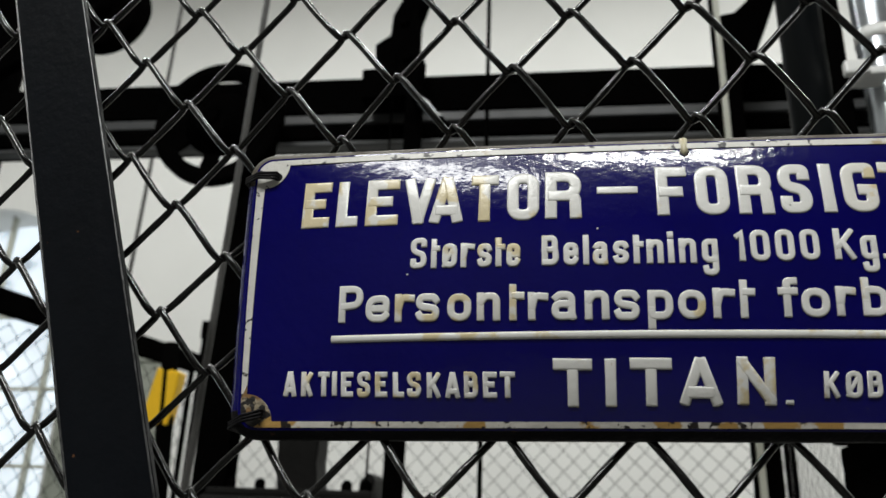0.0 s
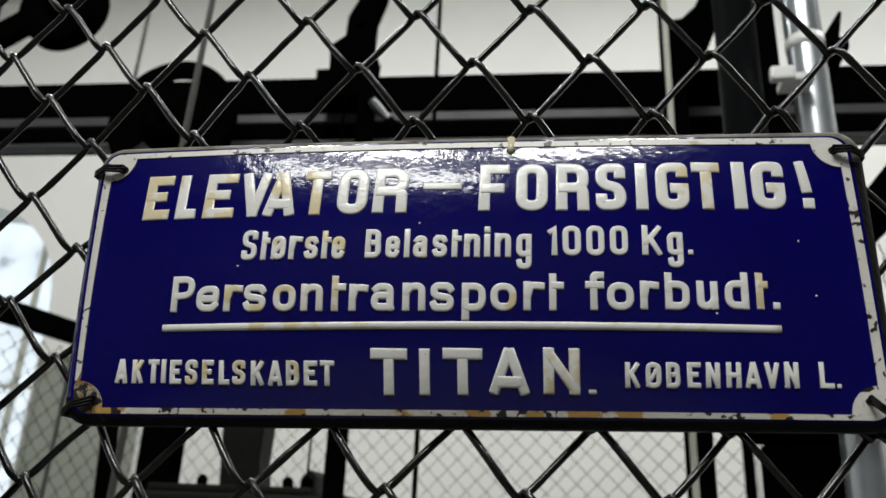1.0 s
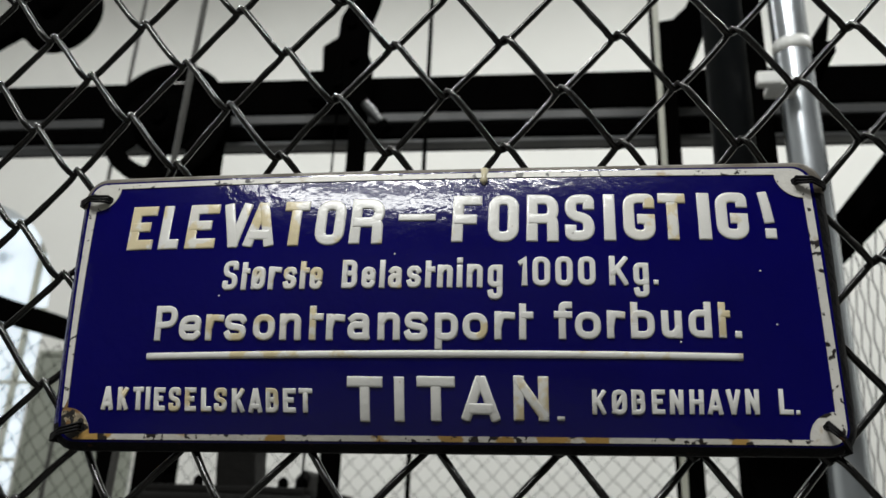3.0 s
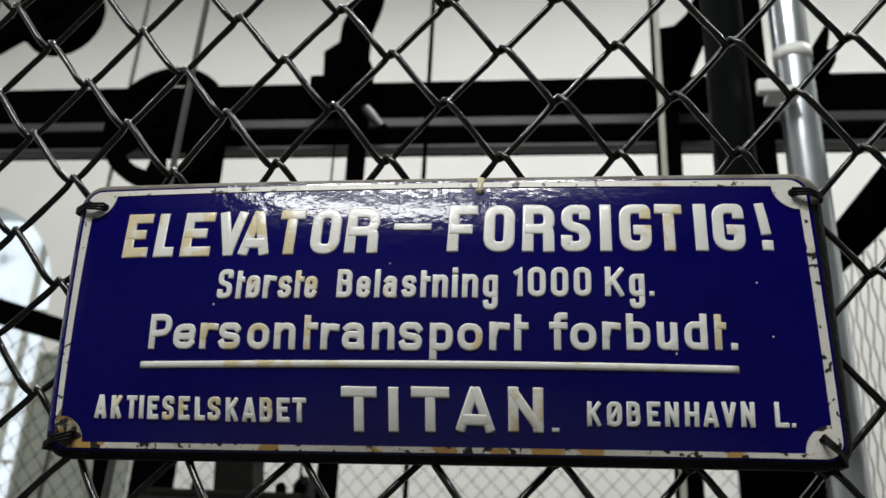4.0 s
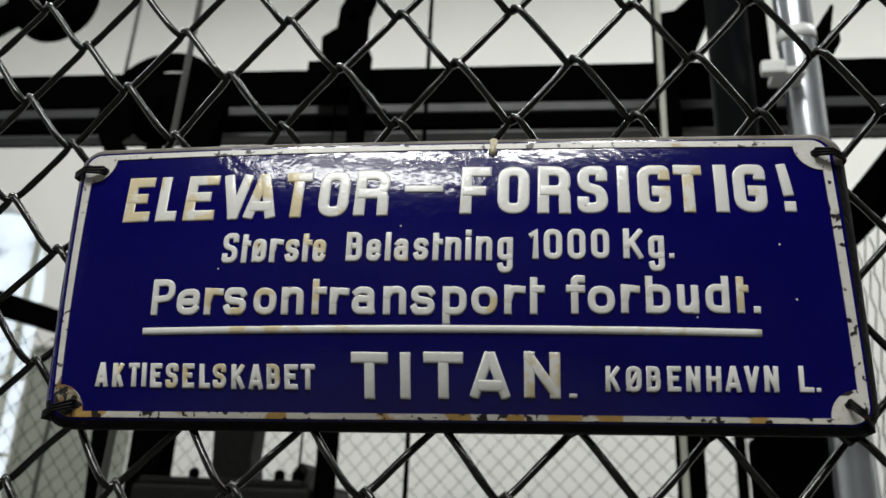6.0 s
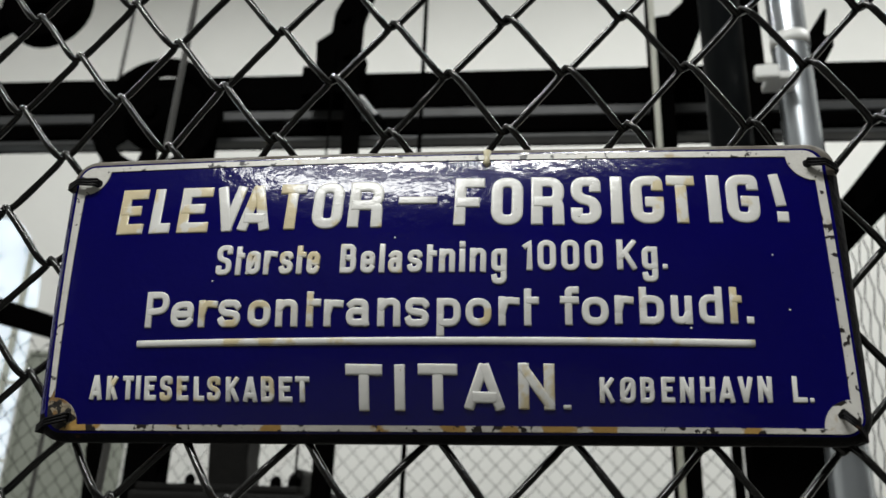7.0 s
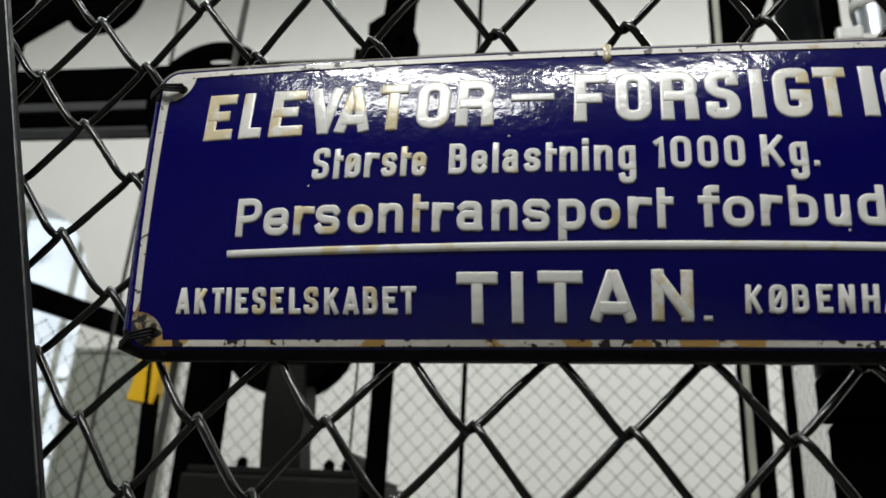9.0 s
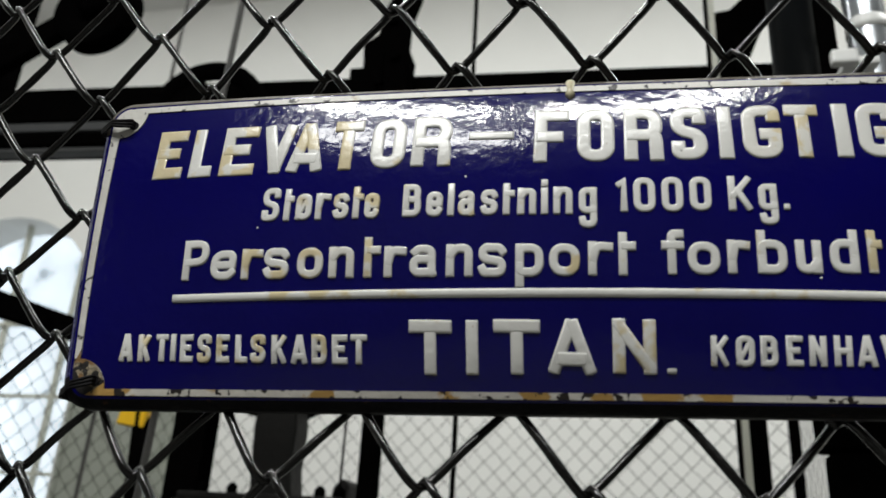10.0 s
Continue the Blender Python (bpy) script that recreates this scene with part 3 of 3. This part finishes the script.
FORBIDDEN = [
    ("P", -138.9, -126.4, 1836.7, 1854.9), ("e", -125.1, -112.9, 1836.8, 1849.8), ("r", -110.4, -100.4, 1836.7, 1850.3),
    ("s", -100.1, -88.1, 1836.8, 1850.3), ("o", -84.5, -72.8, 1836.8, 1850.1), ("n", -70.3, -59.0, 1836.9, 1850.4),
    ("t", -54.8, -47.4, 1837.0, 1854.3), ("r", -46.0, -36.2, 1837.1, 1850.3), ("a", -35.0, -23.3, 1837.2, 1850.7),
    ("n", -19.6, -8.3, 1837.4, 1851.0), ("s", -6.2, 5.7, 1837.4, 1851.3), ("p", 9.1, 20.7, 1833.2, 1851.2),
    ("o", 22.8, 35.3, 1838.1, 1851.4), ("r", 38.4, 48.6, 1838.5, 1852.4), ("t", 50.5, 57.6, 1838.7, 1856.4),
    ("f", 67.4, 76.4, 1839.4, 1857.8), ("o", 77.5, 90.2, 1839.7, 1853.0), ("r", 92.9, 102.0, 1840.4, 1854.1),
    ("b", 104.4, 116.0, 1840.7, 1858.5), ("u", 119.1, 129.1, 1841.3, 1854.9), ("d", 132.2, 143.3, 1842.0, 1859.8),
    ("t", 146.6, 152.5, 1842.3, 1859.9), (".", 154.0, 157.8, 1842.5, 1846.1),
]
COMPANY = [
    ("A", -165.7, -159.0, 1801.5, 1813.6), ("K", -156.7, -150.7, 1801.6, 1813.3), ("T", -148.2, -142.3, 1801.8, 1813.4),
    ("I", -141.2, -138.6, 1802.0, 1813.5), ("E", -136.6, -130.5, 1801.7, 1813.3), ("S", -128.5, -122.0, 1801.6, 1813.5),
    ("E", -119.7, -113.6, 1801.8, 1813.4), ("L", -111.0, -105.4, 1801.8, 1813.3), ("S", -104.0, -97.2, 1801.9, 1813.5),
    ("K", -94.5, -87.8, 1801.7, 1813.3), ("A", -85.7, -78.5, 1801.7, 1813.4), ("B", -76.7, -70.0, 1801.9, 1813.7),
    ("E", -67.8, -61.0, 1802.1, 1813.7), ("T", -59.7, -52.6, 1802.2, 1813.9),
]
MAKER = [
    ("T", -35.0, -16.9, 1798.7, 1820.0), ("I", -11.3, -6.0, 1799.1, 1820.2), ("T", -0.0, 19.0, 1799.7, 1820.7),
    ("A", 22.0, 40.9, 1800.2, 1821.2), ("N", 47.3, 64.4, 1801.0, 1821.8), (".", 68.0, 72.1, 1801.5, 1803.4),
]
TOWN = [
    ("K", 85.0, 91.7, 1804.7, 1816.2), ("Ø", 94.3, 101.6, 1804.9, 1816.5), ("B", 103.7, 110.2, 1805.2, 1816.7),
    ("E", 113.2, 119.5, 1805.6, 1817.0), ("N", 121.7, 128.2, 1805.8, 1817.2), ("H", 130.9, 137.7, 1806.1, 1817.6),
    ("A", 139.4, 146.7, 1806.2, 1817.9), ("V", 148.0, 154.9, 1806.5, 1818.2), ("N", 157.0, 163.6, 1806.8, 1818.6),
    ("L", 172.6, 179.3, 1807.3, 1819.2), (".", 180.2, 182.4, 1807.5, 1809.5),
]
# stroke width of each line in mm, and which of its letters have yellowed
LINES = ((WARNING, 5.9, (0, 2, 5, 14, 15)), (LOAD, 3.0, (4, 5, 6, 10)), (FORBIDDEN, 3.6, (2, 4, 5, 6, 21)), (COMPANY, 2.6, (1, 5, 8, 11)), (MAKER, 5.2, ()), (TOWN, 2.4, ()))
for line, width, yellowed in LINES:
    for k, (char, x0, x1, z0, z1) in enumerate(line):
        x0, x1, z0, z1 = x0 / 1000, x1 / 1000, z0 / 1000, z1 / 1000
        mat = enamel_yellowed if k in yellowed else enamel_white
        if char == "-":
            bm = bmesh.new()
            half = (z1 - z0) / 2
            stroke(bm, [Vector((0, 0)), Vector((x1 - x0 - 2 * half, 0))], half, False, (x0, x1, z0, z1))
            part("dash", bm, enamel_plain, sign, smooth=True)
        else:
            glyph(char, x0, x1, z0, z1, width / 1000, mat)
UNDER = (-0.1420, 1.8288, 0.1572, 1.8335)
rows = []
for k in range(61):
    s = k / 60
    x, z = UNDER[0] + (UNDER[2] - UNDER[0]) * s, UNDER[1] + (UNDER[3] - UNDER[1]) * s
    half = 0.0018 + 0.00012 * noise.noise(Vector((x * 60, 0, 3.1)))
    rows.append([(x, dome(x, z + v) - h, z + v) for v, h in ((-half, -0.0002), (-half * 0.9, 0.0005), (-half * 0.5, 0.0009), (half * 0.5, 0.0009), (half * 0.9, 0.0005), (half, -0.0002))])
underline = bmesh.new()
grid = [[underline.verts.new(p) for p in row] for row in rows]
for a, b in zip(grid, grid[1:]):
    for k in range(5):
        underline.faces.new((a[k], a[k + 1], b[k + 1], b[k]))
for end in (grid[0], grid[-1]):
    underline.faces.new(end)
part("underline", underline, enamel_white, sign, "raised white line with cream stains", smooth=True)

for sx, sz in [(0.1689, 1.8767), (0.1747, 1.85), (0.1281, 1.8397), (-0.1046, 1.8599), (-0.0126, 1.8816)]:
    part("enamel_speck", disc(sx, dome(sx, sz) - 0.0002, sz, [(0.0001, -0.0002), (0.0005, 0.0), (0.0004, 0.0003)], 8), enamel_plain, sign, "tiny white speck in the enamel")

# tie wires at the four corners
for cx, cz, px, pz in ((-0.1781, 1.9164, -0.1973, 1.9163), (0.191, 1.9259, 0.2059, 1.9244), (-0.1759, 1.793, -0.1937, 1.7877), (0.1941, 1.8025, 0.2041, 1.7923)):
    tie = bmesh.new()
    for k in range(3):
        o = 0.0014 * (k - 1)
        y = dome(cx, cz)
        tube([(cx, y + 0.001, cz + o), (cx, y - 0.003, cz + o * 1.2), ((cx + px) / 2, y - 0.0045, (cz + pz) / 2 + o), (px, y + 0.002, pz + o),
              (px + 0.001 * math.copysign(1, cx), front_y(px, pz) + 0.003, pz + o)], 0.0008, 6, tie)
    part("tie_wire", tie, rim_black, sign, "thin rusty binding wire", smooth=True)
    part("eyelet", disc(cx, dome(cx, cz) - 0.0006, cz, [(0.0001, 0.0002), (0.0022, 0.0002), (0.0022, -0.0003), (0.0001, -0.0003)], 16), rim_black, sign)

# ---- machinery in the cage ----
pulley = thing("pulley_wheel", "black cast-iron rope pulley with slotted web", "pulley")
PX, PY, PZ = -0.767, 1.47, 2.537
PR = 0.1405
part("rim", disc(PX, PY, PZ, [(0.74 * PR, -0.005), (0.92 * PR, -0.008), (PR, -0.011), (PR, -0.006), (0.95 * PR, 0.0), (PR, 0.006), (PR, 0.011), (0.74 * PR, 0.005)]), iron_black, pulley, smooth=True)
part("hub", disc(PX, PY, PZ, [(0.012, -0.03), (0.04, -0.03), (0.045, -0.015), (0.52 * PR, -0.004), (0.52 * PR, 0.004), (0.045, 0.015), (0.04, 0.02), (0.012, 0.02)]), iron_black, pulley, smooth=True)
for a0, a1 in ((99, 216), (254, 278), (312, 404)):
    angles = [math.radians(a0 + (a1 - a0) * k / 12) for k in range(13)]
    part("web", prism([(PX + 0.46 * PR * math.cos(a), PZ + 0.46 * PR * math.sin(a)) for a in angles] + [(PX + 0.8 * PR * math.cos(a), PZ + 0.8 * PR * math.sin(a)) for a in reversed(angles)],
                      PY - 0.004, PY + 0.004), iron_black, pulley)
part("axle", tube([(PX, PY - 0.04, PZ), (PX, 1.61, PZ)], 0.014, 12), iron_black, pulley)


def post(name, label, x0, x1, y0, y1, z0, z1, m, category="post", bevel=0.004):
    t = thing(name, label, category)
    part("shaft", box(x0, x1, y0, y1, z0, z1, bevel), m, t)
    return t


def rope(label, x0, z0, x1, z1, y, r, m=rope_steel):
    t = thing("wire_rope", label, "rope")
    part("strand", tube([(x0 + (x1 - x0) * k / 6, y, z0 + (z1 - z0) * k / 6) for k in range(7)], r, 8), m, t)
    return t


rail_post = post("guide_column", "black iron guide column of the elevator", -0.733, -0.668, 1.5, 1.55, 0, 2.56, iron_black)
post("cage_post", "slim dark steel post of the cage", -0.378, -0.346, 1.5, 1.533, 0, 2.605, iron_black)
rope("taut steel hoisting rope in front of the pulley", -0.605, 0.0, -0.465, HALL_TOP, 1.15, 0.005)
rope("taut dark steel hoisting rope", -0.194, 0.0, -0.194, HALL_TOP, 1.4, 0.0042, iron_black)
rope("thin dark hoisting rope", -0.408, 0.0, -0.405, 2.7, 1.5, 0.0022, iron_black)
rope("thin grey rope hanging at the back", -1.43, 0.0, -1.36, HALL_TOP, 2.2, 0.006)

guide = thing("guide_rail", "cream edged guide rail on a dark steel column", "rail")
part("cream_edge", box(0.240, 0.2505, 1.49, 1.51, 0, 2.95, 0.002), cream_paint, guide, "cream painted strip")
part("back_edge", box(0.2345, 0.2395, 1.50, 1.52, 0, 2.95, 0.001), iron_black, guide)
part("column", box(0.252, 0.279, 1.5, 1.52, 0, 2.70, 0.003), iron_black, guide)
part("bracket", prism([(0.252, 2.55), (0.283, 2.585), (0.309, 2.637), (0.328, 2.682), (0.352, 2.742), (0.385, 2.84), (0.34, 2.84), (0.306, 2.765), (0.280, 2.739), (0.252, 2.735)], 1.505, 1.555), iron_black, guide)

pole = thing("steel_tube_post", "round dark steel tube post with a flange", "post")
part("tube", tube([(0.318, 1.24, 1.93), (0.318, 1.24, HALL_TOP)], 0.0315, 20), steel_dark, pole, smooth=True)
part("fin", box(0.352, 0.382, 1.25, 1.29, 1.93, HALL_TOP, 0.003), iron_black, pole)

pipe = thing("galvanised_pipe", "shiny galvanised pipe with a white clamp", "pipe")
part("pipe_run", tube([(0.407, 1.2, 0), (0.407, 1.2, 2.2), (0.405, 1.2, 2.5), (0.400, 1.2, HALL_TOP)], 0.0262, 20), galvanised, pipe, smooth=True)
part("clamp", box(0.333, 0.366, 1.125, 1.14, 2.352, 2.373, 0.004), plastic_white, pipe, "white plastic clamp")
part("clamp_arm", box(0.352, 0.395, 1.14, 1.18, 2.358, 2.370, 0.003), plastic_white, pipe)
part("collar", disc(0, 0, 0, [(0.0255, -0.010), (0.0275, -0.010), (0.0275, 0.010), (0.0255, 0.010)], 24), plastic_white, pipe, "white plastic band", smooth=True).matrix_world = pose(0.4055, 1.2, 2.452, 90, 0, 0)
lever = thing("iron_hook", "small dark iron hook beside the pipe", "hook")
part("bracket", box(0.43, 0.468, 1.2, 1.31, 2.445, 2.465, 0.003), iron_black, lever)
part("hook", tube([(0.462, 1.3, 2.46), (0.467, 1.3, 2.503), (0.480, 1.3, 2.535), (0.498, 1.3, 2.58)], [0.008, 0.014, 0.012, 0.003], 8), iron_black, lever)

motor = thing("motor_cover", "black motor cover at the foot of the tube post", "machine")
part("cover", box(0.295, 0.392, 1.2, 1.25, 0, 1.87, 0.008), iron_black, motor)
part("cap", box(0.289, 0.396, 1.2, 1.262, 1.873, 1.93, 0.006), iron_black, motor)

rope("dark steel rope that holds the clamp", -0.37, 2.95, -0.34, HALL_TOP, 1.53, 0.006, iron_black)
catch = thing("catch_lever", "small grey iron catch lever on the cage post", "lever")
part("arm", tube([(-0.352, 1.47, 2.578), (-0.325, 1.47, 2.545), (-0.297, 1.47, 2.512)], [0.008, 0.011, 0.007], 8), steel_dark, catch)
part("pivot", tube([(-0.345, 1.46, 2.57), (-0.345, 1.505, 2.57)], 0.013, 10), iron_black, catch)
part("knob", tube([(-0.300, 1.47, 2.515), (-0.287, 1.47, 2.497)], 0.012, 10), iron_black, catch)
clamp = thing("rope_clamp", "black iron rope clamp with a stepped outline", "clamp")
part("body", prism([(-0.476, 2.60), (-0.354, 2.60), (-0.350, 2.70), (-0.364, 2.735), (-0.363, 2.80), (-0.345, 2.86), (-0.33, 2.95), (-0.38, 2.95), (-0.398, 2.84), (-0.417, 2.80), (-0.42, 2.75),
                    (-0.452, 2.728), (-0.448, 2.668), (-0.476, 2.668)], 1.505, 1.555), iron_black, clamp)

for bx, bz in ((-0.41, 2.63), (-0.38, 2.69), (-0.39, 2.78)):
    part("bolt", tube([(bx, 1.494, bz), (bx, 1.508, bz)], 0.011, 6), iron_black, clamp)
drum = thing("rope_sheave", "black rope sheave on a slanting arm high in the cage", "pulley")
SHX, SHY, SHZ = -1.115, 1.5, 2.872
part("rim", disc(SHX, SHY, SHZ, [(0.02, -0.02), (0.098, -0.025), (0.104, -0.02), (0.092, 0.0), (0.104, 0.02), (0.098, 0.025), (0.02, 0.02)]), iron_black, drum, smooth=True)
part("hub", disc(SHX, SHY, SHZ, [(0.004, -0.045), (0.026, -0.045), (0.03, -0.02), (0.03, 0.03), (0.004, 0.03)], 20), iron_black, drum, smooth=True)
part("arm", prism([(-1.10, 2.93), (-1.15, 2.97), (-1.52, 2.76), (-1.50, 2.69)], 1.53, 1.56, 0.003), iron_black, drum)
column = thing("cage_column", "black steel corner column of the elevator cage", "post")
part("shaft", box(-1.56, -1.44, 1.54, 1.66, 0, HALL_TOP, 0.006), iron_black, column)
winch = thing("winch", "black winch with a wheel on a heavy iron base", "machine")
part("base", box(-0.70, -0.375, 1.47, 1.8, 0, 1.80, 0.008), iron_worn, winch)
part("top_plate", box(-0.69, -0.39, 1.475, 1.78, 1.80, 1.812, 0.003), iron_worn, winch)
part("pedestal", prism([(-0.577, 1.81), (-0.500, 1.81), (-0.507, 1.86), (-0.504, 1.93), (-0.512, 2.0), (-0.580, 2.0), (-0.586, 1.93), (-0.582, 1.87)], 1.52, 1.58, 0.003), iron_worn, winch)
part("bearing", prism([(-0.42, 1.805), (-0.395, 1.805), (-0.392, 1.835), (-0.402, 1.845), (-0.418, 1.83)], 1.5, 1.58, 0.003), iron_worn, winch)
part("wheel", disc(-0.563, 1.56, 2.071, [(0.02, -0.03), (0.115, -0.03), (0.126, -0.035), (0.118, 0.0), (0.126, 0.035), (0.02, 0.03)]), iron_black, winch, smooth=True)
for bx in (-0.655, -0.60, -0.44, -0.405):
    part("bolt", disc(0, 0, 0, [(0.002, 0), (0.010, 0), (0.010, 0.012), (0.004, 0.018), (0.002, 0.018)], 6), iron_black, winch).matrix_world = pose(bx, 1.50, 1.812, 90, 0, 0)

tag = thing("yellow_lever", "yellow plastic sleeve on a black iron lever", "lever")
part("rod", tube([(-0.80, 1.56, 0), (-0.822, 1.56, 1.75), (-0.848, 1.56, 2.09)], 0.0165, 10), iron_black, tag, smooth=True)
part("sleeve", prism([(-0.882, 1.932), (-0.824, 1.924), (-0.812, 2.03), (-0.862, 2.04)], 1.545, 1.575, 0.003), yellow_paint, tag, "bright yellow sleeve")

# ---- mesh enclosure ----
PITCH, ROW = 0.0337, 0.0345


def mesh_panel(name, label, a, b, top, thick):
    """A framed chain-link panel from a to b (plan)."""
    t = thing(name, label, "mesh panel", "cage mesh panels")
    ax, ay = a
    bx, by = b
    length = math.hypot(bx - ax, by - ay)
    m = pose(ax, ay, 0, 0, 0, math.degrees(math.atan2(by - ay, bx - ax)))
    part("top_rail", box(0, length, -0.02, 0.02, top - 0.035, top + 0.035, 0.004, m=m), iron_black, t)
    bm = bmesh.new()
    n = int(length / PITCH)
    rows = int((top - 0.9) / ROW)
    for c in range(n):
        pts = []
        for k in range(rows):
            left = (k + c) % 2 == 0
            pts.append(m @ Vector(((c + (0 if left else 1)) * PITCH, 0.003 * (1 if left else -1), 0.9 + k * ROW)))
        tube(pts, thick, 4, bm, caps=False)
    tagged(part("net", bm, iron_black, t), kind="stuff")
    for x in (0.01, length - 0.01):
        part("upright", box(x - 0.008, x + 0.008, -0.008, 0.008, 0, top - 0.035, 0.002, m=m), iron_black, t)
    part("lower_rail", box(0, length, -0.02, 0.02, 0.86, 0.90, 0.003, m=m), iron_black, t)
    return t


mesh_panel("chain_link_screen", "black chain-link side panel of the cage", (-1.78, 1.55), (-1.50, 2.87), 2.335, 0.0017)
mesh_panel("chain_link_screen", "black chain-link back panel of the cage", (-1.50, 2.90), (0.605, 2.90), 2.47, 0.0017)
mesh_panel("chain_link_screen", "black chain-link side panel of the cage", (0.605, 2.87), (0.605, 1.15), 2.335, 0.0012)
